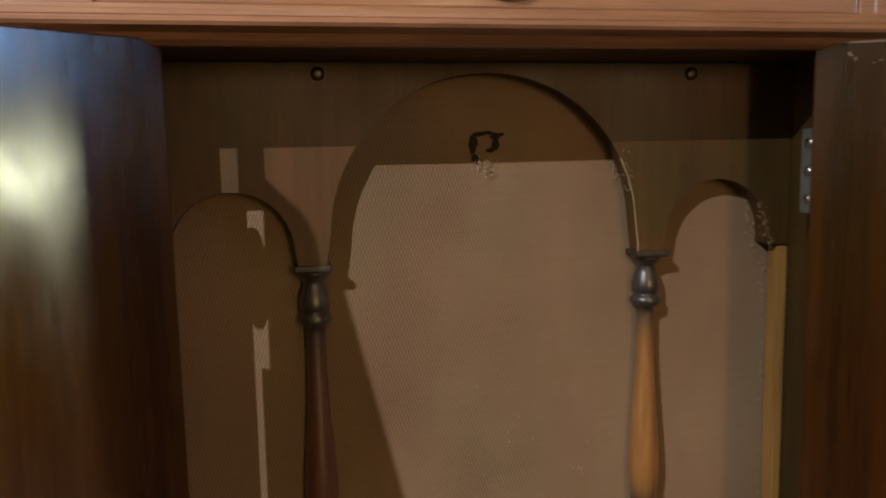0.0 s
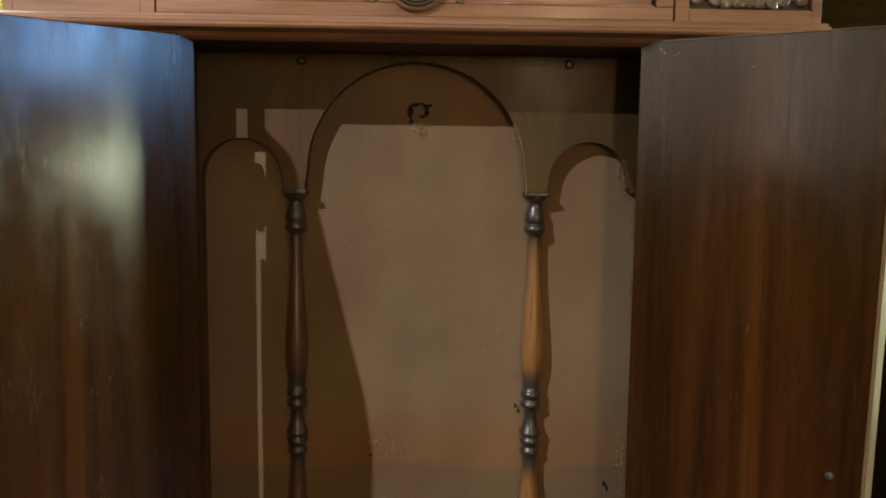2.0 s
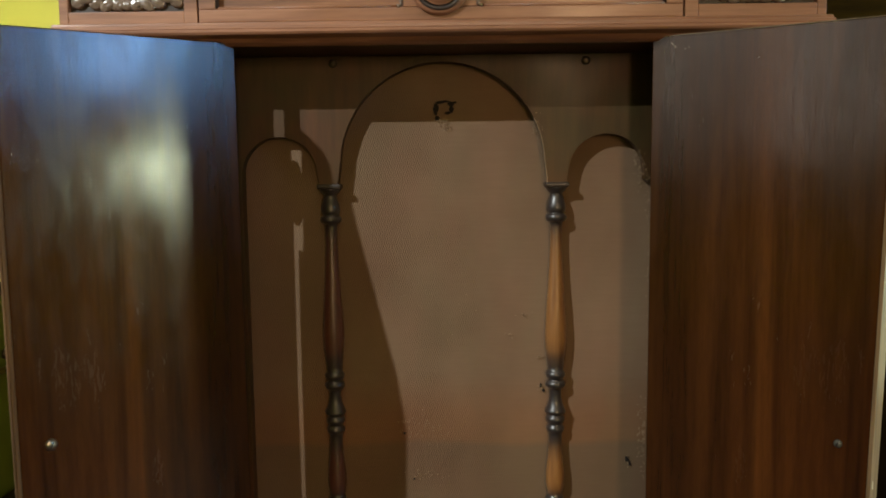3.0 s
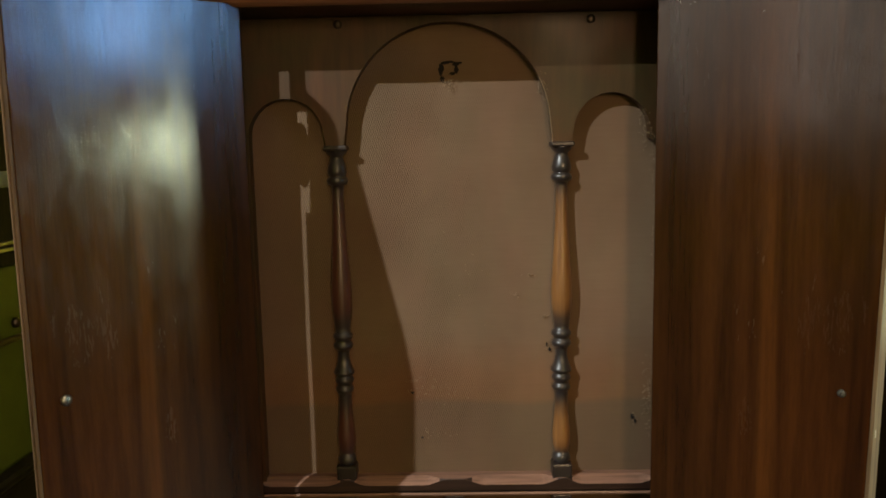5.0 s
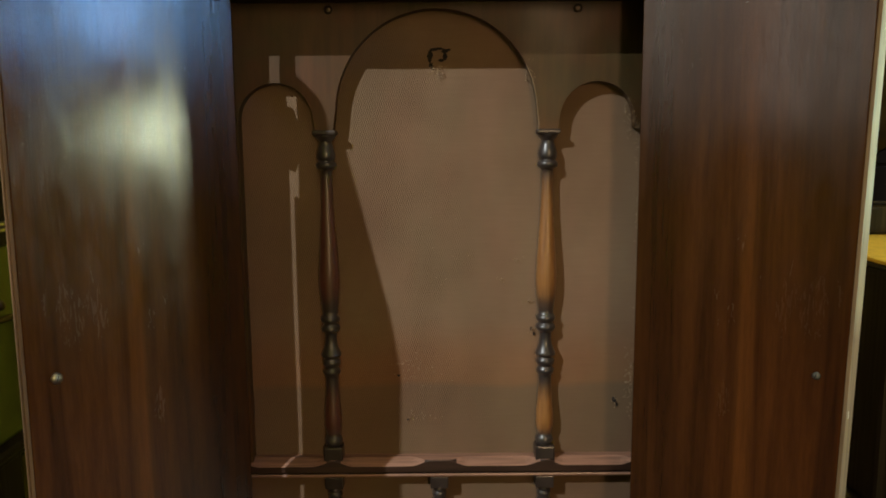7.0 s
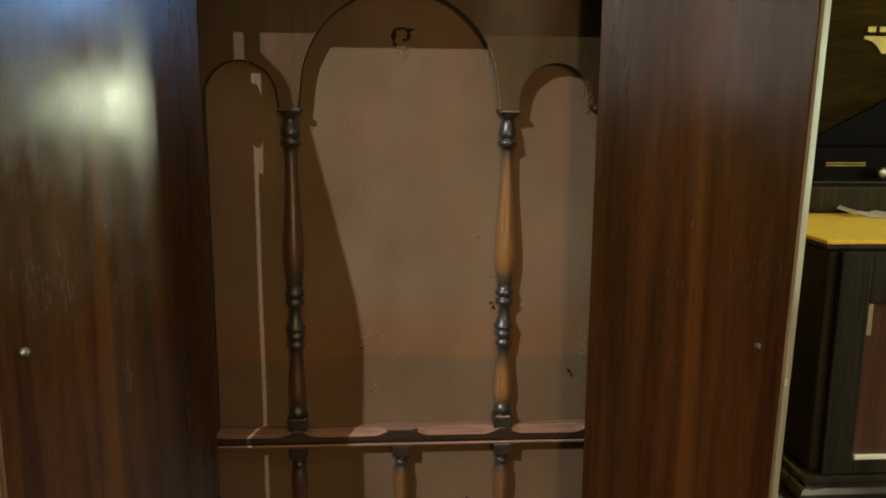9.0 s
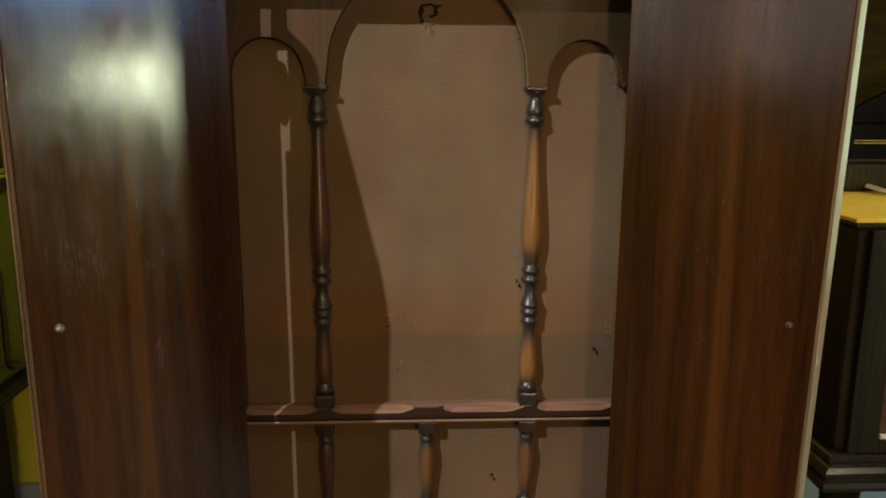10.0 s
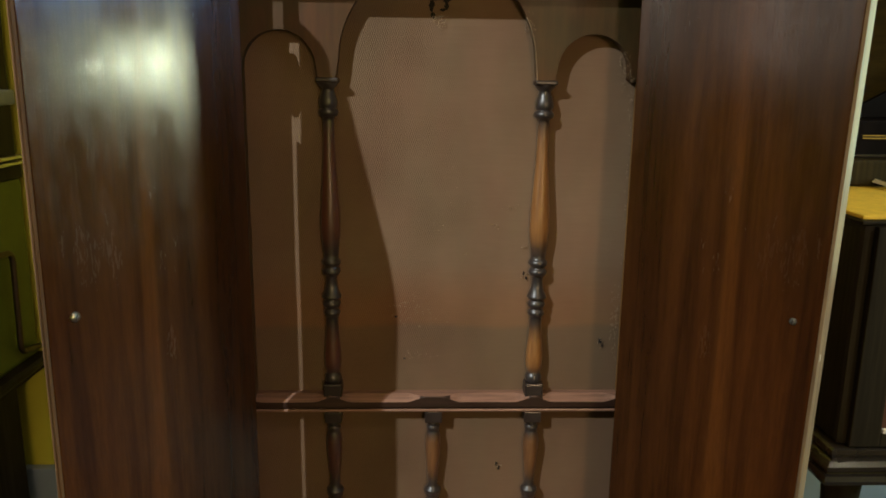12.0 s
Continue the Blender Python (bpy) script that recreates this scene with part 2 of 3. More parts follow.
CEIL = plain("ceiling paint", (0.35, 0.33, 0.29), 0.7, 0, 0.04, 5)
YELLOW = plain("yellow baize", (0.75, 0.50, 0.045), 0.8, 0, 0.1, 60, 0.3)
GREEN = plain("green painted metal", (0.08, 0.115, 0.012), 0.45, 0, 0.15, 20)
PAPER = plain("white paper", (0.75, 0.72, 0.62), 0.7, 0, 0.05, 40)
LIDWOOD = wood("golden lid veneer", (0.014, 0.0082, 0.0010), (0.026, 0.0155, 0.0018), (0.040, 0.025, 0.0032), 0.55, 0.0, (3, 14, 14), (16, 200, 200))
OLIVE = wood("olive brown base", (0.018, 0.014, 0.004), (0.030, 0.023, 0.007), (0.045, 0.034, 0.011), 0.55, 0.0)
for m_dark, level in ((BLACKWOOD, 0.08), (PLAYERBLACK, 0.03), (LIDWOOD, 0.02), (OLIVE, 0.08), (FRET, 0.42)):
    m_dark.node_tree.nodes["Principled BSDF"].inputs["Specular IOR Level"].default_value = level
GOLD = plain("gold transfer", (0.55, 0.38, 0.08), 0.35, 0.6)


# ---- building helpers ----
def link(name, bm, mat, smooth=False):
    me = bpy.data.meshes.new(name)
    bmesh.ops.recalc_face_normals(bm, faces=bm.faces)
    if smooth:
        for f in bm.faces:
            f.smooth = True
    bm.to_mesh(me)
    bm.free()
    for one in (mat if isinstance(mat, (list, tuple)) else [mat]):
        me.materials.append(one)
    return new(name, me)


def part(name, bm, mat, parent, label="", smooth=False):
    ob = link(name, bm, mat, smooth)
    ob.parent = parent
    if label:
        ob["label"] = label
    return ob


def holder(name, label, category, m=None, **more):
    ob = new(name)
    if m is not None:
        ob.matrix_world = m
    return tagged(ob, label, category, **more)


def box(x0, x1, y0, y1, z0, z1, bevel=0.0, bm=None, segments=2):
    bm = bm or bmesh.new()
    made = bmesh.ops.create_cube(bm, size=1.0, matrix=Matrix.LocRotScale(
        ((x0 + x1) / 2, (y0 + y1) / 2, (z0 + z1) / 2), None, (x1 - x0, y1 - y0, z1 - z0)))
    if bevel:
        edges = list({e for v in made["verts"] for e in v.link_edges})
        bmesh.ops.bevel(bm, geom=edges, offset=bevel, segments=segments, affect="EDGES", profile=0.6)
    return bm


def lathe(profile, steps=28, square=()):
    """A turned piece: (z, radius) pairs from the bottom up."""
    bm = bmesh.new()
    rings = []
    for z, r in profile:
        rings.append([bm.verts.new((r * math.cos(2 * math.pi * k / steps), r * math.sin(2 * math.pi * k / steps), z)) for k in range(steps)])
    for a, b in zip(rings, rings[1:]):
        for k in range(steps):
            bm.faces.new((a[k], a[(k + 1) % steps], b[(k + 1) % steps], b[k]))
    bm.faces.new(rings[0])
    bm.faces.new(rings[-1])
    return bm


def extrude_profile(points, x0, x1):
    """A moulding along x: a closed outline of (y, z) pairs."""
    bm = bmesh.new()
    a = [bm.verts.new((x0, y, z)) for y, z in points]
    b = [bm.verts.new((x1, y, z)) for y, z in points]
    n = len(points)
    for k in range(n):
        bm.faces.new((a[k], a[(k + 1) % n], b[(k + 1) % n], b[k]))
    bm.faces.new(a)
    bm.faces.new(b)
    return bm


def plate(outline, y0, y1, bevel=0.0):
    """A board cut to an outline of (x, z) pairs, from y0 to y1."""
    bm = bmesh.new()
    a = [bm.verts.new((x, y0, z)) for x, z in outline]
    b = [bm.verts.new((x, y1, z)) for x, z in outline]
    n = len(outline)
    front = bm.faces.new(a)
    bm.faces.new(list(reversed(b)))
    for k in range(n):
        bm.faces.new((a[k], b[k], b[(k + 1) % n], a[(k + 1) % n]))
    if bevel:
        bmesh.ops.bevel(bm, geom=list(front.edges), offset=bevel, segments=2, affect="EDGES")
    return bm


def tube(points, radius, steps=8):
    bm = bmesh.new()
    pts = [Vector(p) for p in points]
    rings = []
    for k, p in enumerate(pts):
        d = (pts[min(k + 1, len(pts) - 1)] - pts[max(k - 1, 0)]).normalized()
        u = d.cross(Vector((0.31, 0.77, 0.55))).normalized()
        v = d.cross(u)
        rings.append([bm.verts.new(p + radius * (math.cos(2 * math.pi * s / steps) * u + math.sin(2 * math.pi * s / steps) * v)) for s in range(steps)])
    for a, b in zip(rings, rings[1:]):
        for s in range(steps):
            bm.faces.new((a[s], a[(s + 1) % steps], b[(s + 1) % steps], b[s]))
    bm.faces.new(rings[0])
    bm.faces.new(rings[-1])
    return bm


def structure(name, bm, mat, label):
    return tagged(link(name, bm, mat), label, name.split("_")[0], kind="structure")


# ---- the room ----
structure("floor", box(-4.2, 3.2, -4.6, 0.8, -0.1, 0.0), FLOOR, "dark varnished wooden floor boards")
structure("ceiling", box(-4.2, 3.2, -4.6, 0.8, 4.0, 4.1), CEIL, "plain grey-beige painted ceiling")
structure("wall_north", box(-4.2, 3.2, 0.6, 0.75, 0, 4.0), WALL, "yellow-green painted plaster wall behind the cabinets")
structure("wall_south", box(-4.2, 3.2, -4.6, -4.45, 0, 4.0), WALL, "yellow-green painted plaster wall")
structure("wall_west", box(-4.2, -4.05, -4.45, 0.6, 0, 4.0), WALL, "yellow-green painted plaster wall")
structure("wall_east", box(3.12, 3.27, -4.45, 0.6, 0, 4.0), WALL, "yellow-green painted plaster wall")
structure("baseboard", box(-4.05, 3.12, 0.575, 0.5995, 0.0, 0.147, 0.004), BLUE, "grey-blue painted baseboard along the wall")

# ---- the console cabinet ----
cabinet = holder("phonograph_cabinet", "dark walnut phonograph cabinet with open doors and arched grille", "cabinet")
part("side_panel", box(-0.462, -0.440, -0.080, 0.42, 0.10, 1.35, 0.002), CASE, cabinet)
part("side_panel", box(0.440, 0.462, -0.080, 0.42, 0.10, 1.35, 0.002), CASE, cabinet)
part("back_panel", box(-0.440, 0.440, 0.40, 0.42, 0.10, 1.35), CASE, cabinet)
part("stile", box(-0.462, -0.2912, -0.092, -0.074, 0.10, 1.226, 0.0015), CASE, cabinet)
part("stile", box(0.2945, 0.462, -0.092, -0.074, 0.10, 1.226, 0.0015), CASE, cabinet)
part("jamb", box(-0.318, -0.2965, -0.074, 0.050, 0.28, 1.226), FRET, cabinet)
part("jamb", box(0.2945, 0.312, -0.0735, 0.050, 0.28, 1.226), FRET, cabinet)
part("jamb_strip", box(0.2838, 0.2932, -0.0118, 0.0060, 0.5860, 1.0555, 0.0015), AMBER, cabinet, "amber varnished strip beside the cloth")
part("soffit", box(-0.440, 0.440, -0.088, 0.40, 1.2265, 1.250), FRET, cabinet)
part("bottom_board", box(-0.440, 0.440, -0.088, 0.40, 0.25, 0.28, 0.002), CASE, cabinet)
part("top", box(-0.49, 0.49, -0.125, 0.44, 1.3505, 1.375, 0.006), CASE, cabinet)
for x in (-0.42, 0.42):
    for y in (-0.06, 0.37):
        part("leg", lathe([(0, 0.02), (0.03, 0.03), (0.07, 0.026), (0.10, 0.04)], 20), CASE, cabinet, smooth=True).location = (x, y, 0)

# stepped moulding over the doors
MOULD = [(-0.080, 1.2270), (-0.094, 1.2270), (-0.099, 1.2300), (-0.103, 1.2345), (-0.111, 1.2362), (-0.1155, 1.2375), (-0.1170, 1.2400),
         (-0.1155, 1.2425), (-0.1125, 1.2432), (-0.1120, 1.2442), (-0.1125, 1.2450), (-0.1110, 1.2485), (-0.1060, 1.2497),
         (-0.1055, 1.2508), (-0.1050, 1.2530), (-0.1000, 1.2545), (-0.080, 1.2548)]
part("moulding", extrude_profile(MOULD, -0.468, 0.467), CASE, cabinet, "stepped reeded walnut moulding")

# end blocks with carved palmettes
for side_sign in (-1, 1):
    def span(a, b):
        return (a, b) if side_sign > 0 else (-b, -a)
    block = box(*span(0.2955, 0.465), -0.082, -0.060, 1.255, 1.350)
    for a, b, c, d in ((0.2955, 0.3115, 1.255, 1.350), (0.4535, 0.465, 1.255, 1.350), (0.3115, 0.4535, 1.255, 1.2705), (0.3115, 0.4535, 1.3270, 1.350)):
        box(*span(a, b), -0.0915, -0.082, c, d, 0.0012, bm=block)
    blk = part("carved_block", block, CASE, cabinet, "walnut block with a recessed carved panel")
    cx, cz = side_sign * 0.3825, 1.299
    # flat dark sheet darkens the recess between the petals
    part("recess", box(*span(0.3118, 0.4532), -0.0835, -0.0821, 1.2708, 1.3268), EBONY, blk, "flat dark sheet behind the carving")
    part("boss", lathe([(0, 0.0105), (0.004, 0.0105), (0.0065, 0.009), (0.008, 0.007), (0.0075, 0.0055), (0.010, 0.003), (0.011, 0.0005)], 20), GILT, blk, smooth=True).matrix_local = pose(cx, -0.0825, cz, 90)
    for k in range(14):
        ang = 2 * math.pi * (k + 0.5) / 14
        reach = min(1 / max(abs(math.cos(ang)) / 0.066, abs(math.sin(ang)) / 0.0265), 0.064)
        bm = bmesh.new()
        bmesh.ops.create_uvsphere(bm, u_segments=12, v_segments=8, radius=1.0)
        for v in bm.verts:
            f = (v.co.x + 1) / 2
            tip = 0.35 + 0.65 * f ** 0.7
            dish = -0.0028 * max(0.0, 1 - (2.2 * v.co.y) ** 2) * f
            v.co = Vector((v.co.x * (reach - 0.008) / 2, v.co.y * 0.0092 * tip, v.co.z * 0.0072 * tip + 0.003 * f * f + (dish if v.co.z > 0 else 0)))
        mid = (reach + 0.008) / 2
        part("petal", bm, GILT, blk, smooth=True).matrix_local = pose(cx + mid * math.cos(ang), -0.0835, cz + mid * math.sin(ang), 90, 0, 0) @ pose(0, 0, 0, 0, 0, math.degrees(ang))
    for ex, rx in ((-0.0605, 0.0100), (-0.0385, 0.0098), (-0.0145, 0.0085), (0.0145, 0.0085), (0.0385, 0.0098), (0.0605, 0.0100)):
        bm = bmesh.new()
        bmesh.ops.create_uvsphere(bm, u_segments=14, v_segments=10, radius=1.0)
        for v in bm.verts:
            v.co = Vector((v.co.x * rx, v.co.y * 0.0085, v.co.z * 0.0075 - (0.0022 if v.co.z > 0 and math.hypot(v.co.x, v.co.y) < 0.6 else 0)))
        part("lobe", bm, GILT, blk, smooth=True).matrix_local = pose(cx + ex, -0.0835, cz - 0.0190 + 0.004 * abs(ex) / 0.06, 90, 0, 0) @ pose(0, 0, 0, 0, 0, -500 * ex)

# drawer front between the blocks, with two sunk panels and a round pull
drawer = part("drawer_front", box(-0.2935, 0.2935, -0.084, -0.062, 1.256, 1.350), CASE, cabinet, "walnut drawer front with sunk panels")
for a, b, c, d in ((-0.2935, 0.2935, 1.256, 1.2715), (-0.2935, 0.2935, 1.326, 1.350), (-0.2935, -0.2730, 1.2715, 1.326), (0.2730, 0.2935, 1.2715, 1.326), (-0.045, 0.045, 1.2715, 1.326)):
    part("rail", box(a, b, -0.0915, -0.084, c, d, 0.0015), CASE, drawer)
for sgn in (-1, 1):
    part("panel_bead", tube([(sgn * 0.0445, -0.0905, 1.326), (sgn * 0.049, -0.0905, 1.300), (sgn * 0.046, -0.0905, 1.2745), (sgn * 0.052, -0.0905, 1.2725)], 0.0026), GILT, drawer, smooth=True)
    part("panel_bead", tube([(sgn * 0.2715, -0.0890, 1.326), (sgn * 0.2715, -0.0890, 1.2730)], 0.0024), EBONY, drawer, smooth=True)
    part("panel_bead", tube([(sgn * 0.052, -0.0890, 1.2730), (sgn * 0.2715, -0.0890, 1.2730)], 0.0020), CASE, drawer, smooth=True)
pull = part("medallion", lathe([(0, 0.036), (0.004, 0.036), (0.007, 0.033), (0.0075, 0.030), (0.005, 0.0275), (0.0045, 0.025), (0.010, 0.0225), (0.012, 0.017), (0.0115, 0.010), (0.011, 0.001)], 40), [CASE], cabinet, "round turned medallion", smooth=True)
pull.matrix_local = pose(0, -0.0915, 1.297, 90)
part("ring", lathe([(0.0, 0.0315), (0.0032, 0.0315), (0.0042, 0.029), (0.0032, 0.0268), (0, 0.0268)], 40), EBONY, pull, "black turned ring", smooth=True).location = (0, 0, 0.005)

# ---- the arched fretwork board ----
def arc(cx, cz, r, a0, a1, n):
    return [(cx + r * math.cos(radians(a0 + (a1 - a0) * k / n)), cz + r * math.sin(radians(a0 + (a1 - a0) * k / n))) for k in range(n + 1)]


FOOT = 1.056
outline = [(-0.2960, 1.226), (-0.2960, 0.5805), (-0.2695, 0.5805)]
outline += arc(-0.2190, 1.0700, 0.0510, 180, 0, 22)
outline += [(-0.1660, FOOT)]
outline += [(-0.1410, FOOT)]
outline += arc(0, 1.0800, 0.1375, 178, 2, 48)
outline += [(0.1410, FOOT), (0.1660, FOOT)]
outline += arc(0.2190, 1.0700, 0.0510, 180, 0, 22)
outline += [(0.2704, 1.060), (0.2760, 1.0565), (0.2942, 1.0560), (0.2942, 1.226)]
fret = part("fretwork", plate(outline, -0.012, 0.0066, 0.0012), FRET, cabinet, "dark board cut into three arches")
for x in (-0.1437, 0.1900):
    part("screw", lathe([(0, 0.0058), (0.0015, 0.0058), (0.003, 0.0045), (0.0036, 0.002), (0.0036, 0.0005)], 18), DARKMETAL, fret, "round-headed screw", True).matrix_local = pose(x, -0.0119, 1.2165, 90)

# cloth stretched behind the fretwork
bm = bmesh.new()
bmesh.ops.create_grid(bm, x_segments=60, y_segments=90, size=0.5)
for v in bm.verts:
    x, z = -0.004 + v.co.x * 0.59, 0.75 + v.co.y * 1.0
    v.co = Vector((x, 0.0090 + 0.0010 * noise.noise(Vector((x * 7, z * 5, 0))), z))
part("grille_cloth", bm, CLOTH, cabinet, "brown woven grille cloth, worn and moth-eaten", True)

# ---- turned balusters ----
def bead(z, r, half, groove):
    """A turned ring: centre height, radius, half its height, and the groove it rises from."""
    return [(z - half - 0.0012, groove, 0), (z - half, groove + 0.55 * (r - groove), 0), (z - 0.45 * half, r - 0.0006, 0), (z + 0.1 * half, r, 0),
            (z + 0.6 * half, r - 0.0012, 0), (z + half, groove + 0.35 * (r - groove), 0), (z + half + 0.0008, groove, 0)]


UPPER = bead(0.6110, .0130, .0062, .0098) + [(0.623, .0105, .3), (0.630, .0122, .8), (0.640, .0128, 1), (0.652, .0124, 1), (0.668, .0108, .9), (0.685, .0094, .5), (0.698, .0090, .1), (0.7060, .0092, 0)]
UPPER += bead(0.7150, .0128, .0042, .0100) + bead(0.7288, .0134, .0046, .0102)
UPPER += [(0.7360, .0108, 0), (0.7376, .0140, 0), (0.7400, .0146, 0), (0.7422, .0138, 0), (0.7480, .0110, 0), (0.755, .0090, 0), (0.762, .0081, 0), (0.769, .0084, 0), (0.7718, .0092, 0)]
UPPER += bead(0.7785, .0139, .0046, .0100) + bead(0.7922, .0139, .0046, .0104)
UPPER += [(0.804, .0110, .05), (0.815, .0122, .2), (0.828, .0136, .75), (0.842, .0144, 1), (0.858, .0143, 1), (0.880, .0131, 1), (0.910, .0110, 1), (0.940, .0092, .95), (0.965, .0083, .8), (0.985, .0079, .5), (0.997, .0081, .15), (1.0025, .0084, 0)]
UPPER += bead(1.0098, .0146, .0050, .0100)
UPPER += [(1.0172, .0120, 0), (1.0205, .0129, 0), (1.0245, .0130, 0), (1.0300, .0119, 0), (1.0360, .0099, 0), (1.0415, .0082, 0), (1.0428, .0088, 0), (1.0460, .0122, 0), (1.0495, .0146, 0), (1.0508, .0148, 0)]
LOWER = [(0.3550, .0105, 0), (0.362, .0115, 0), (0.366, .0098, 0), (0.374, .0110, .5), (0.386, .0118, 1), (0.398, .0100, .6), (0.409, .0088, 0), (0.4105, .0105, 0), (0.4140, .0118, 0), (0.4180, .0120, 0), (0.4188, .0128, 0), (0.4225, .0133, 0), (0.4248, .0118, 0), (0.4268, .0090, 0), (0.4300, .0078, 0), (0.438, .0076, .1), (0.450, .0082, .6), (0.464, .0094, 1),
         (0.480, .0110, 1), (0.496, .0120, 1), (0.508, .0117, .9), (0.517, .0104, .4), (0.5215, .0092, 0)] + bead(0.5290, .0104, .0032, .0086) + bead(0.5365, .0098, .0028, .0084)


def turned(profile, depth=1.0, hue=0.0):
    """A turned baluster; its UV map keeps the stain's depth along it and the share of shaded red."""
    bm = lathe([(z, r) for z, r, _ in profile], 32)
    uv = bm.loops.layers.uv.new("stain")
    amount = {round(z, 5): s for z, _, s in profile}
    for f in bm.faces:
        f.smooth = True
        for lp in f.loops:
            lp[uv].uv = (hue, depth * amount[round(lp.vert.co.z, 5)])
    return bm


YB = 0.000
# left shaft gets the shaded red, colour that stands for its shade
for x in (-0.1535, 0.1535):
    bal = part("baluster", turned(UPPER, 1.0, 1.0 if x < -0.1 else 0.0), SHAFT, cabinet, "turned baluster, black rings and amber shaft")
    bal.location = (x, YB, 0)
    part("abacus", box(-0.0160, 0.0160, -0.0160, 0.0155, 1.0508, 1.0575, 0.0022), EBONY, bal)
    part("plinth", box(-0.0140, 0.0140, -0.0140, 0.0140, 0.5825, 0.6040, 0.0030), EBONY, bal)
# left one takes the shaded red in full, the others less
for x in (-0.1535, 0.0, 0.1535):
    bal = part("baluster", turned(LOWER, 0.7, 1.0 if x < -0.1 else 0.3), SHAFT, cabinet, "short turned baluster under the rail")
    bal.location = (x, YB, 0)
    part("abacus", box(-0.0132, 0.0132, -0.0132, 0.0132, 0.5400, 0.5580, 0.0015), EBONY, bal)
    part("plinth", box(-0.0135, 0.0135, -0.0135, 0.0135, 0.3350, 0.3550, 0.002), EBONY, bal)


def chamfered_rail(z0, z1, xs):
    """Rail with its upper front arris chamfered between stops at xs."""
    bm = bmesh.new()
    n = 140
    rows = []
    for k in range(n + 1):
        x = -0.293 + 0.586 * k / n
        gap = min(abs(x - s) + (0.012 if s else 0.0) for s in xs)
        k_in = min(1.0, max(0.0, (gap - 0.012) / 0.030))
        c = 0.0078 * k_in * k_in * (3 - 2 * k_in)
        out = [(0.012, z0), (-0.006, z0), (-0.0135, z0 + 0.001), (-0.0152, z0 + 0.0035), (-0.0142, z0 + 0.0060), (-0.0112, z0 + 0.0070), (-0.0112, z0 + 0.0085),
               (-0.0158, z0 + 0.0095), (-0.0165, z1 - 0.001 - c), (-0.0160 + 1.9 * c, z1), (0.012, z1)]
        rows.append([bm.verts.new((x, y, z)) for y, z in out])
    m = len(rows[0])
    for a, b in zip(rows, rows[1:]):
        for j in range(m):
            f = bm.faces.new((a[j], a[(j + 1) % m], b[(j + 1) % m], b[j]))
            # front stained dark; light on top, chamfer and bead is painted as paler wood
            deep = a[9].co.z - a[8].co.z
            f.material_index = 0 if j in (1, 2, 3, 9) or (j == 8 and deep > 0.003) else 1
    bm.faces.new(rows[0])
    bm.faces.new(rows[-1])
    return bm


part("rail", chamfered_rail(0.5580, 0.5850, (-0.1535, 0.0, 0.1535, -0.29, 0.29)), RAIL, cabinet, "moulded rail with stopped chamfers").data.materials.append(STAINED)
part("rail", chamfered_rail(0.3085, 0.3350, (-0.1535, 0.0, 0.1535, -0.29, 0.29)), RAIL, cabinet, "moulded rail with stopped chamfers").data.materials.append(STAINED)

# ---- the two doors ----
def door(hx, hy, ex, ey, sign, top, screw_x, screw_z, screw_d, screw_mat, lean):
    """A door leaf: x runs from the hinge outwards along its inner face, y into its thickness."""
    ang = math.degrees(math.atan2(ey - hy, ex - hx))
    width = math.hypot(ex - hx, ey - hy)
    y0, y1 = (-0.016, 0.0) if sign < 0 else (0.0, 0.026)
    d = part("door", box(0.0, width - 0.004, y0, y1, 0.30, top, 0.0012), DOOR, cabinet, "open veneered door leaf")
    d.matrix_local = pose(hx, hy, 0, 0, 0, ang)
    edge = part("edge_strip", box(width - 0.004, width, y0 + 0.0005, y1 - 0.0005, 0.30, top - 0.0006, 0.0008), RAW if sign > 0 else DARKEDGE, d, "bare worn wooden edge")
    # outer edge leans outwards at the top, to fit its outline in the camera's view
    for ob in (d, edge):
        for v in ob.data.vertices:
            if v.co.x > 0.1:
                v.co.x += lean * (v.co.z - 0.80)
                v.co.y = max(v.co.y, -0.0095)   # thinned outwards so the light strip past it keeps its width
            if v.co.z > 1.0:
                v.co.z += 0.003 - 0.012 * v.co.x / width   # top slopes to fit the camera's view of it
    s = part("catch_screw", lathe([(0, screw_d), (0.0012, screw_d), (0.0032, screw_d * 0.75), (0.004, screw_d * 0.2)], 18), screw_mat, d, "metal catch screw", True)
    s.matrix_local = pose(screw_x, 0, screw_z, 90 * sign)
    part("slot", box(-screw_d * 0.55, screw_d * 0.55, -0.0006, 0.0006, 0.0030, 0.0043), EBONY, s, "dark screw slot").matrix_local = pose(0, 0, 0, 0, 0, 70)
    return d


left = door(-0.2530, -0.0870, -0.4350, -0.2917, -1, 1.2290, 0.2397, 0.7905, 0.0062, STEEL, 0.0)
right = door(0.2580, -0.0890, 0.4450, -0.2710, 1, 1.2290, 0.2275, 0.781, 0.0043, WORN, 0.0175)

# hinges and the rounded hinge edges
for zc in (1.128, 0.42):
    h = part("hinge", box(0.2650, 0.2668, -0.0870, -0.0665, zc - 0.036, zc + 0.036, 0.0005), WORN, cabinet, "small metal hinge leaf with screws")
    for dz in (-0.024, 0.0, 0.024):
        part("hinge_screw", lathe([(0, 0.0042), (0.001, 0.0042), (0.0018, 0.0028), (0.002, 0.0004)], 12), STEEL, h, smooth=True).matrix_local = pose(0.2651, -0.0760, zc + dz, 0, -90, 0)
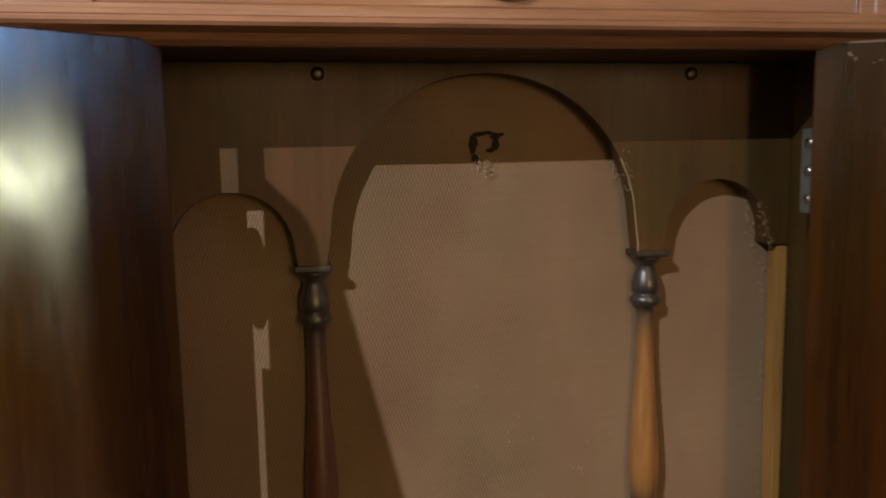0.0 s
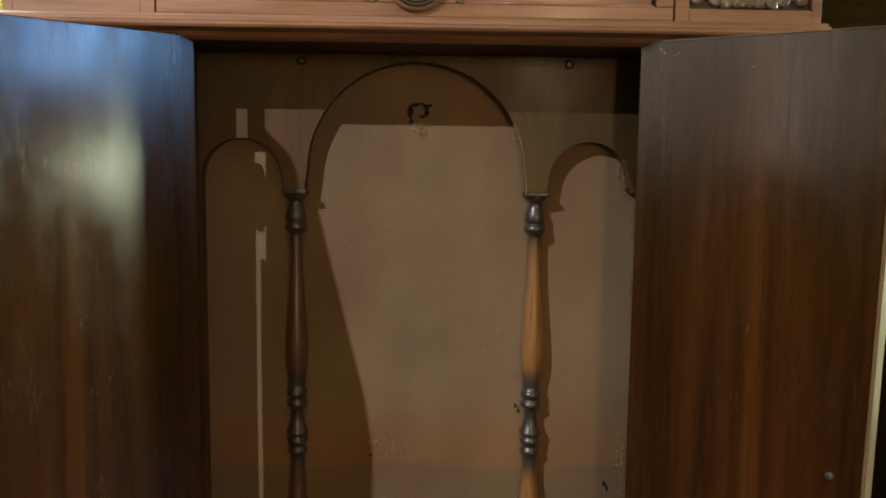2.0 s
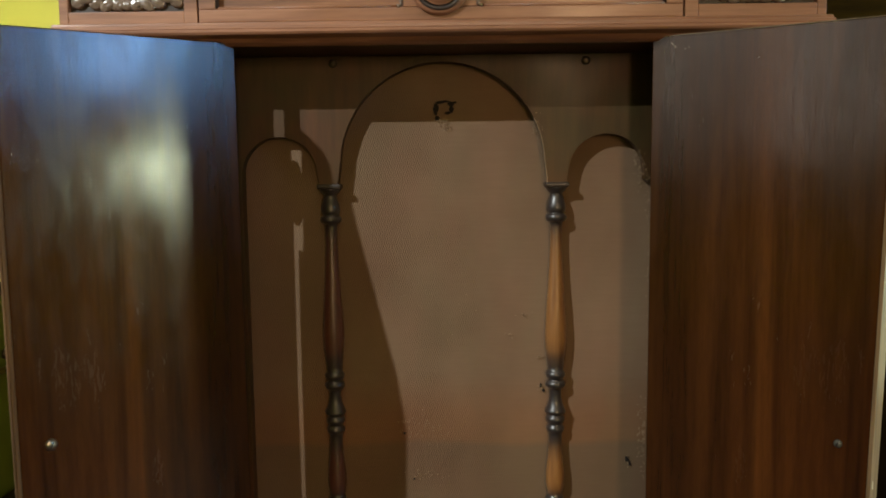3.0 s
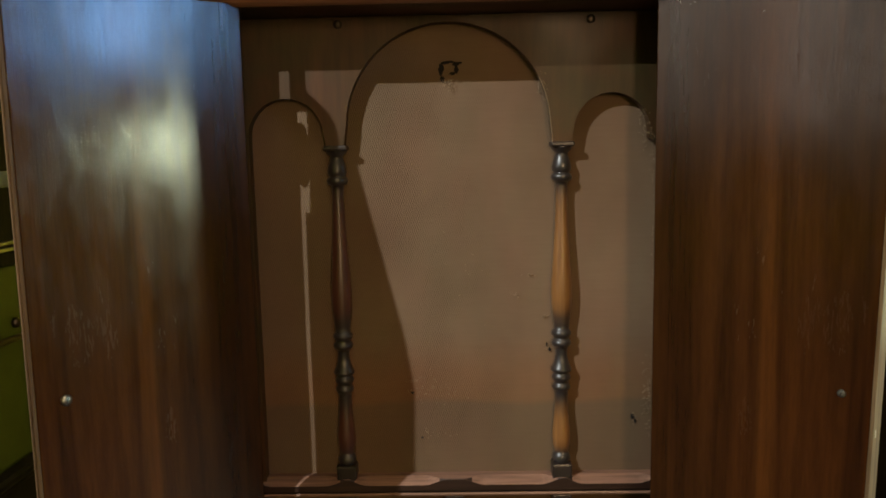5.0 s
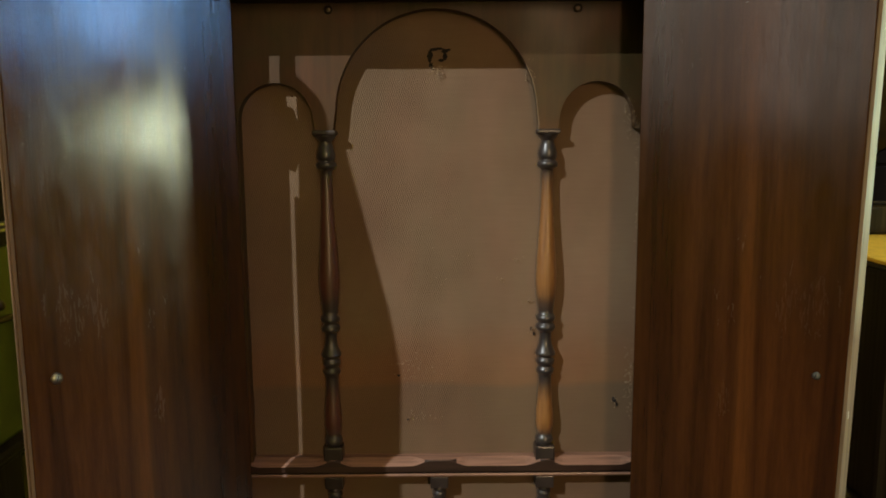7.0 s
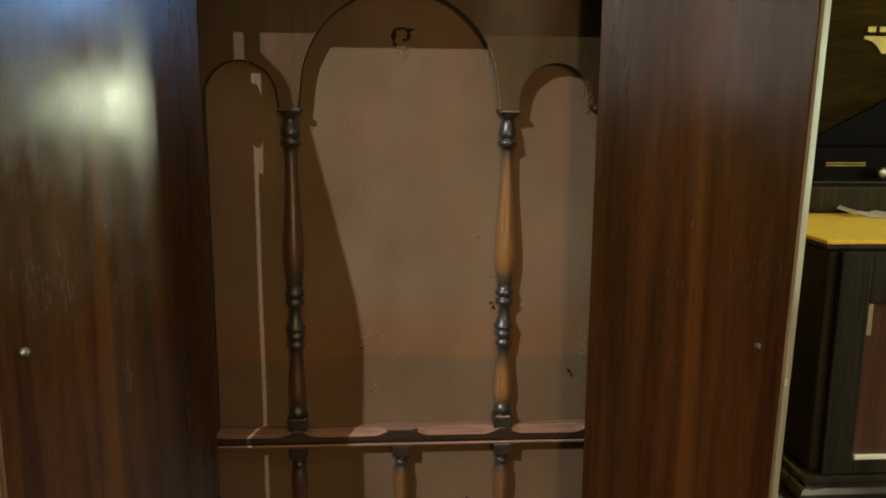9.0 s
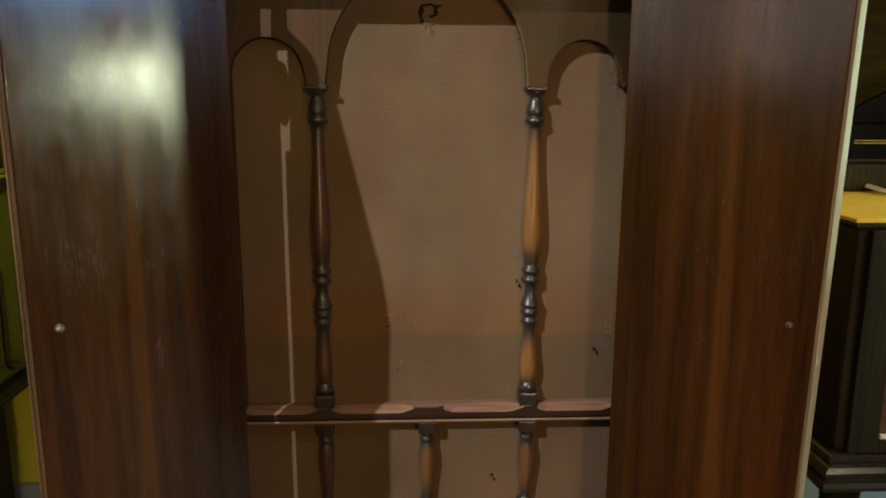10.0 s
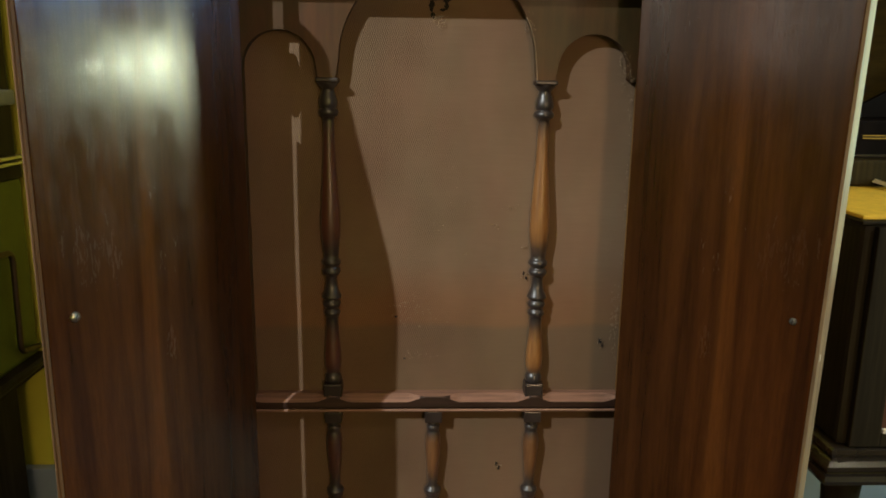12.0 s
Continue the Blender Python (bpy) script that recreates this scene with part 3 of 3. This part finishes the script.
for zc in (1.109, 0.42):
    h = part("hinge", box(-0.010, 0.004, -0.031, -0.0155, zc - 0.0262, zc + 0.0262, 0.001), DARKMETAL, left, "small metal hinge leaf")
    for up in (-1, 1):
        tip = [(0.0255, 0.0058), (0.030, 0.0058), (0.034, 0.0054), (0.038, 0.0046), (0.041, 0.0032), (0.0425, 0.0012)]
        part("finial", lathe(tip, 16), DARKMETAL, h, smooth=True).matrix_local = pose(-0.003, -0.023, zc, 0 if up > 0 else 180)
# unseen strip added to narrow the light through the gap under the upper hinge
part("gap_strip", box(0.0, 0.010, -0.0220, -0.0155, 0.30, 1.035, 0.001), DOOR, left)

CHIP = plain("bare chipped wood", (0.30, 0.25, 0.20), 0.7)
# chips and scratches on the right-hand door
# pale tube along the top arris is its highlight put into colour
part("arris_highlight", tube([(0.001 + 0.0258 * k, -0.0003 + 0.0002 * (k % 2), 1.2319 - 0.046 * (0.001 + 0.0258 * k)) for k in range(11)], 0.0007, 6), CHIP, right, "pale line painted as the top arris highlight")
for x, z, a, b, turn in ((0.026, 1.2215, 0.0042, 0.0012, 50), (0.030, 1.2175, 0.0030, 0.0010, 65), (0.048, 1.2150, 0.0022, 0.0006, 20), (0.130, 1.1940, 0.0026, 0.0006, -30), (0.043, 1.2135, 0.0018, 0.0005, -10)):
    chip = part("chip", box(-a / 2, a / 2, -0.0004, 0.0002, -b / 2, b / 2), CHIP, right, "pale chipped varnish")
    chip.matrix_local = pose(x, 0, z, 0, turn, 0)
for x, w, mat in ((0.180, 0.010, GREEN), (0.193, 0.010, CHIP), (0.206, 0.022, CHIP)):
    part("chip", box(x, x + w, -0.0004, 0.003, 1.2310 - 0.046 * (x + w / 2), 1.2324 - 0.046 * (x + w / 2), 0.0003), mat, right, "chipped paint on the top edge")

part("chip", box(0.2560, 0.2602, 0.0070, 0.0100, 0.737, 0.746, 0.0006), PAPER, right, "pale chip on the bare edge")

# ---- wear of the cloth ----


def hole(x, z, w, h, seed):
    """A small ragged dark patch on the cloth; its colour stands for a hole's dark depth."""
    r = random.Random(seed)
    n = 14
    ring = [(x + w * (0.75 + 0.5 * r.random()) * math.cos(2 * math.pi * q / n), z + h * (0.75 + 0.5 * r.random()) * math.sin(2 * math.pi * q / n)) for q in range(n)]
    return plate(ring, 0.0068, 0.0078)


cloth = [o for o in cabinet.children if o.name.startswith("grille_cloth")][0]
for k, (x, z, w, h) in enumerate(((-0.0085, 1.1570, 0.0036, 0.0085), (-0.003, 1.1660, 0.0055, 0.0022), (0.0045, 1.1672, 0.0045, 0.0018), (0.0115, 1.1640, 0.0042, 0.0034), (0.0125, 1.1565, 0.0030, 0.0045),
                                  (0.0070, 1.1515, 0.0040, 0.0020), (-0.0065, 1.1445, 0.0028, 0.0040), (0.0170, 1.1655, 0.0030, 0.0016),
                                  (0.134, 0.7735, 0.0016, 0.0030), (0.138, 0.7660, 0.0016, 0.0026), (0.256, 0.6660, 0.0030, 0.0040), (0.260, 0.6590, 0.0014, 0.0030), (0.102, 0.4600, 0.0020, 0.0032), (0.105, 0.4540, 0.0015, 0.0030), (-0.058, 0.7050, 0.0022, 0.0016), (-0.045, 0.6380, 0.0016, 0.0010))):
    part("moth_hole", hole(x, z, w, h, 20 + k), HOLE, cloth, "dark patch for a ragged moth hole")


def fray(x, z, spread_x, spread_z, count, size, seed, y=0.0070, thick=0.00026):
    r = random.Random(seed)
    bm = bmesh.new()
    for _ in range(count):
        px, pz = x + r.gauss(0, spread_x), z + r.gauss(0, spread_z)
        a = r.uniform(0, 6.28)
        pts = [Vector((px, y, pz))]
        for _ in range(3):
            a += r.uniform(-1.1, 1.1)
            pts.append(pts[-1] + Vector((size * math.cos(a), r.uniform(-0.0012, 0.0004), size * math.sin(a))))
        one = tube(pts, thick, 4)
        me = bpy.data.meshes.new("bit")
        one.to_mesh(me)
        one.free()
        bm.from_mesh(me)
        bpy.data.meshes.remove(me)
    return bm


for k, (x, z, sx, sz, n, size) in enumerate(((0.127, 1.132, 0.003, 0.009, 26, 0.0012), (0.262, 1.092, 0.002, 0.008, 16, 0.0012), (0.270, 1.072, 0.003, 0.010, 22, 0.0013), (0.001, 1.140, 0.006, 0.003, 22, 0.0009),
                                             (0.005, 1.134, 0.004, 0.003, 12, 0.0009), (0.112, 0.874, 0.005, 0.002, 10, 0.0009), (0.131, 0.815, 0.004, 0.002, 8, 0.0009), (0.134, 0.771, 0.002, 0.004, 10, 0.0008),
                                             (0.258, 0.664, 0.003, 0.005, 10, 0.0008), (0.273, 0.700, 0.0015, 0.025, 26, 0.0011), (0.104, 0.457, 0.002, 0.004, 10, 0.0008), (-0.042, 0.722, 0.014, 0.012, 34, 0.0007), (-0.030, 0.645, 0.012, 0.004, 18, 0.0008), (-0.020, 0.700, 0.018, 0.008, 22, 0.0006), (0.010, 0.880, 0.030, 0.030, 14, 0.0006),
                                             (0.2790, 0.690, 0.0012, 0.030, 40, 0.0011), (0.2810, 0.930, 0.0010, 0.060, 34, 0.0009), (0.279, 1.030, 0.0012, 0.014, 16, 0.0010), (0.004, 1.136, 0.005, 0.004, 22, 0.0009), (0.090, 0.845, 0.006, 0.002, 6, 0.0008))):
    tagged(part("frayed_threads", fray(x, z, sx, sz, n, size, 50 + k), THREAD, cloth, "pale frayed threads"), kind="stuff")
for k, (x, z, sx, sz, n) in enumerate(((0.2620, 1.093, 0.0018, 0.005, 16), (0.2665, 1.078, 0.0022, 0.006, 22), (0.2715, 1.064, 0.0020, 0.006, 20), (0.1270, 1.131, 0.0022, 0.007, 24), (0.1310, 1.118, 0.0012, 0.006, 12))):
    tagged(part("frayed_threads", fray(x, z, sx, sz, n, 0.0009, 90 + k, -0.0126, 0.00017), THREAD, fret, "pale frayed threads"), kind="stuff")
# loose pale thread along the inner edge of the great arch
part("loose_thread", tube([(px, -0.0135, pz) for px, pz in arc(0, 1.0800, 0.1370, 27, 3, 12)] + [(0.1395, -0.0135, 1.066), (0.1395, -0.0140, 1.057)], 0.00055, 5), THREAD, fret, "pale loose thread")

# ---- unseen slanted board, added beside the viewer to cast its shadow on the cloth ----
stand = holder("shadow_blocker", "unseen thin board cut to cast the slanted shadow on the cloth", "stand")
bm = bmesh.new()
blocker_outline = [(-0.488, 1.5150), (-0.505, 1.5165), (-0.531, 1.5150), (-0.540, 1.506), (-0.5445, 1.486), (-0.603, 1.327), (-0.6145, 1.272), (-0.6125, 1.170), (-0.614, 0.02), (-0.50, 0.02), (-0.489, 0.60)]
a = [bm.verts.new((-0.604, y, z)) for y, z in blocker_outline]
b = [bm.verts.new((-0.608, y, z)) for y, z in blocker_outline]
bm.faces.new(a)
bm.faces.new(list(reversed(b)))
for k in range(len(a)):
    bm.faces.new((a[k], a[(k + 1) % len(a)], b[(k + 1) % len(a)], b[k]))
part("blocker_board", bm, CASE, stand)
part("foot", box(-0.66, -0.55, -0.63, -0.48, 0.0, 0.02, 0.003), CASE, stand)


# ---- the neighbouring machine on the west side ----
low = holder("low_cabinet", "low dark wooden cabinet with a moulded top against the wall", "cabinet")
part("body", box(-1.55, -0.892, -0.05, 0.488, 0.0, 0.392, 0.003), BLACKWOOD, low)
TOPM = [(-0.02, 0.3925), (0.0, 0.3925), (0.012, 0.402), (0.018, 0.406), (0.018, 0.414), (0.028, 0.420), (0.034, 0.428), (0.036, 0.438), (0.030, 0.443), (-0.02, 0.443)]
bm = extrude_profile(TOPM, -0.10, 0.57)
for v in bm.verts:
    v.co = Vector((-0.886 + v.co.y, v.co.x, v.co.z))
part("top_moulding", bm, BLACKWOOD, low)
part("top", box(-1.58, -0.9065, -0.10, 0.57, 0.400, 0.4425, 0.002), BLACKWOOD, low)

mach = holder("coin_machine", "green painted machine with chrome trim on a low cabinet", "machine")
part("body", box(-1.50, -0.876, 0.05, 0.565, 0.4435, 0.8395, 0.008), GREEN, mach)
part("waist", box(-1.50, -0.872, 0.046, 0.566, 0.8400, 0.8680, 0.004), BLACKWOOD, mach, "dark waist band")
part("chrome_trim", box(-1.51, -0.866, 0.040, 0.568, 0.8685, 0.8760, 0.003), STEEL, mach, "polished chrome band")
part("chrome_trim", box(-1.51, -0.868, 0.042, 0.568, 0.8800, 0.8880, 0.003), STEEL, mach, "polished chrome band")
part("hood", box(-1.49, -0.876, 0.055, 0.562, 0.8760, 1.36, 0.012), BLACKWOOD, mach, "black upper case")
part("hood_band", box(-1.50, -0.870, 0.048, 0.566, 0.992, 1.024, 0.006), plain("blue-grey enamel", (0.16, 0.19, 0.24), 0.3), mach, "blue-grey enamel band")
loop = [(-0.864, 0.20, 0.700), (-0.864, 0.30, 0.700), (-0.864, 0.40, 0.698)]
for k in range(7):
    a = radians(90 - 15 * k)
    loop.append((-0.864, 0.452 + 0.022 * math.cos(a), 0.674 + 0.022 * math.sin(a)))
for k in range(7):
    a = radians(180 + 15 * k)
    loop.append((-0.864, 0.488 + 0.020 * math.cos(a), 0.494 + 0.020 * math.sin(a)))
loop.append((-0.864, 0.545, 0.466))
part("handle", tube(loop, 0.0065, 10), DARKMETAL, mach, "bent iron rod handle", True)
part("bracket", lathe([(0, 0.010), (0.006, 0.011), (0.012, 0.006)], 12), DARKMETAL, mach, "small iron bracket", True).matrix_local = pose(-0.876, 0.425, 0.724, 0, 90, 0)

# ---- the neighbouring cabinet on the east side ----
side_cab = holder("side_cabinet", "black lacquered cabinet with sunk front panel and stepped base moulding", "cabinet")
X0, X1, YF, YR = 0.657, 1.420, 0.020, 0.570
part("body", box(X0 + 0.004, X1, YF + 0.006, YR, 0.480, 0.8480, 0.010), BLACKWOOD, side_cab)
for a, b, c, d in ((X0 + 0.020, 0.727, 0.482, 0.846), (1.34, 1.40, 0.482, 0.846), (0.727, 1.34, 0.482, 0.505), (0.727, 1.34, 0.765, 0.846)):
    part("front_frame", box(a, b, YF - 0.006, YF + 0.0055, c, d, 0.002), BLACKWOOD, side_cab)
part("sunk_panel", box(0.728, 1.339, YF + 0.001, YF + 0.0058, 0.506, 0.764), wood("reddish sunk panel", (0.05, 0.02, 0.012), (0.08, 0.033, 0.02), (0.12, 0.05, 0.03), 0.3, 0.3), side_cab, "reddish brown polished panel")
# pale strip puts the reflection along the panel's lower edge into colour
part("panel_bead", box(0.729, 1.338, YF - 0.0065, YF + 0.0005, 0.5055, 0.513, 0.002), PAPER, side_cab, "pale bead painted as a reflection")
part("panel_bead", box(0.7275, 0.7360, YF - 0.0045, YF + 0.0005, 0.712, 0.764, 0.002), RAW, side_cab, "golden bead")
part("top_edge", box(X0 - 0.002, X1 + 0.006, YF + 0.002, YR, 0.8485, 0.8540, 0.002), BLACKWOOD, side_cab)
BASE = [(0.03, 0.420), (-0.016, 0.420), (-0.024, 0.4245), (-0.026, 0.4315), (-0.022, 0.4385), (-0.015, 0.4400), (-0.0145, 0.4420), (-0.019, 0.4460), (-0.019, 0.4530), (-0.012, 0.4600), (-0.006, 0.4630), (-0.006, 0.4670), (-0.010, 0.4700), (-0.009, 0.4775), (-0.004, 0.4798), (0.03, 0.4798)]
POLISH = wood("polished black moulding", (0.014, 0.011, 0.008), (0.024, 0.019, 0.014), (0.04, 0.03, 0.022), 0.2, 0.6)
bm = bmesh.new()
runs = []
for px, py, dx, dy in ((X1, YF, 0, 1), (X0, YF, 1, 1), (X0, YR, 1, 0)):
    runs.append([bm.verts.new((px + dx * d, py + dy * d, z)) for d, z in BASE])
for a, b in zip(runs, runs[1:]):
    for q in range(len(BASE) - 1):
        bm.faces.new((a[q], a[q + 1], b[q + 1], b[q]))
bm.faces.new([r[0] for r in runs] + [bm.verts.new((X1, YR, 0.420))])
part("base_moulding", bm, POLISH, side_cab, "stepped polished base moulding")
for x in (X0 + 0.05, X1 - 0.05):
    for y in (YF + 0.05, YR - 0.05):
        part("leg", lathe([(0, 0.016), (0.05, 0.024), (0.2, 0.018), (0.36, 0.030), (0.42, 0.034)], 16), BLACKWOOD, side_cab, smooth=True).location = (x, y, 0)

baize = tagged(link("table_cover", box(X0 + 0.004, X1 + 0.004, YF + 0.014, YR, 0.8545, 0.8610, 0.002), YELLOW), "yellow baize cover lying on the black side cabinet", "cover")

sheet = bmesh.new()
n = 12
for q in range(n + 1):
    x = 0.862 + 0.12 * q / n
    zt = 0.8625 + 0.010 * max(0, 1 - abs(q - 1) / 2.5) + 0.0015 * math.sin(q * 1.7)
    for y in (0.285, 0.352):
        sheet.verts.new((x, y + 0.006 * math.sin(q * 0.9), zt + 0.004 * (y > 0.33)))
sheet.verts.ensure_lookup_table()
for q in range(n):
    sheet.faces.new([sheet.verts[i] for i in (2 * q, 2 * q + 2, 2 * q + 3, 2 * q + 1)])
bmesh.ops.solidify(sheet, geom=list(sheet.faces), thickness=0.0012)
tagged(link("paper_sheet", sheet, PAPER), "curled white paper sheet on the yellow cover", "paper")

player = holder("record_player", "black tabletop record player with its golden-brown lid raised", "record player")
part("base", box(0.72, 1.30, 0.360, 0.56, 0.8615, 0.915, 0.006), OLIVE, player, "olive brown plinth")
part("case", box(0.725, 1.295, 0.390, 0.56, 0.9155, 0.990, 0.004), PLAYERBLACK, player)
part("case_lip", box(0.720, 1.300, 0.384, 0.56, 0.9160, 0.9235, 0.003), POLISH, player)
for z in (0.9535, 0.9585):
    part("gold_line", box(0.855, 0.937, 0.3888, 0.3898, z, z + 0.0018), GOLD, player, "thin gold line")
part("knob", lathe([(0, 0.010), (0.012, 0.011), (0.018, 0.008), (0.02, 0.002)], 16), STEEL, player, "chrome knob", True).matrix_local = pose(0.968, 0.3895, 0.940, 90)
lid = part("lid", box(0.70, 1.32, 0.545, 0.562, 0.990, 1.47, 0.004), LIDWOOD, player, "raised lid veneered golden brown inside")
lid.matrix_local = pose(0, 0, 0)
stay = plate([(0.86, 0.991), (1.30, 0.991), (1.30, 1.24), (1.02, 1.075)], 0.500, 0.512)
part("lid_stay", stay, PLAYERBLACK, player, "black triangular lid support")
crest = plate([(1.004, 1.222), (1.132, 1.222), (1.132, 1.215), (1.104, 1.186), (1.046, 1.186), (1.034, 1.202), (1.022, 1.211), (1.004, 1.216)], 0.5425, 0.5449)
part("crest", crest, GOLD, lid, "gold transfer crest")
for k in range(3):
    part("lettering", box(1.012 + 0.026 * k, 1.029 + 0.026 * k, 0.5440, 0.5449, 1.231, 1.242), GOLD, lid, "gold lettering bar")
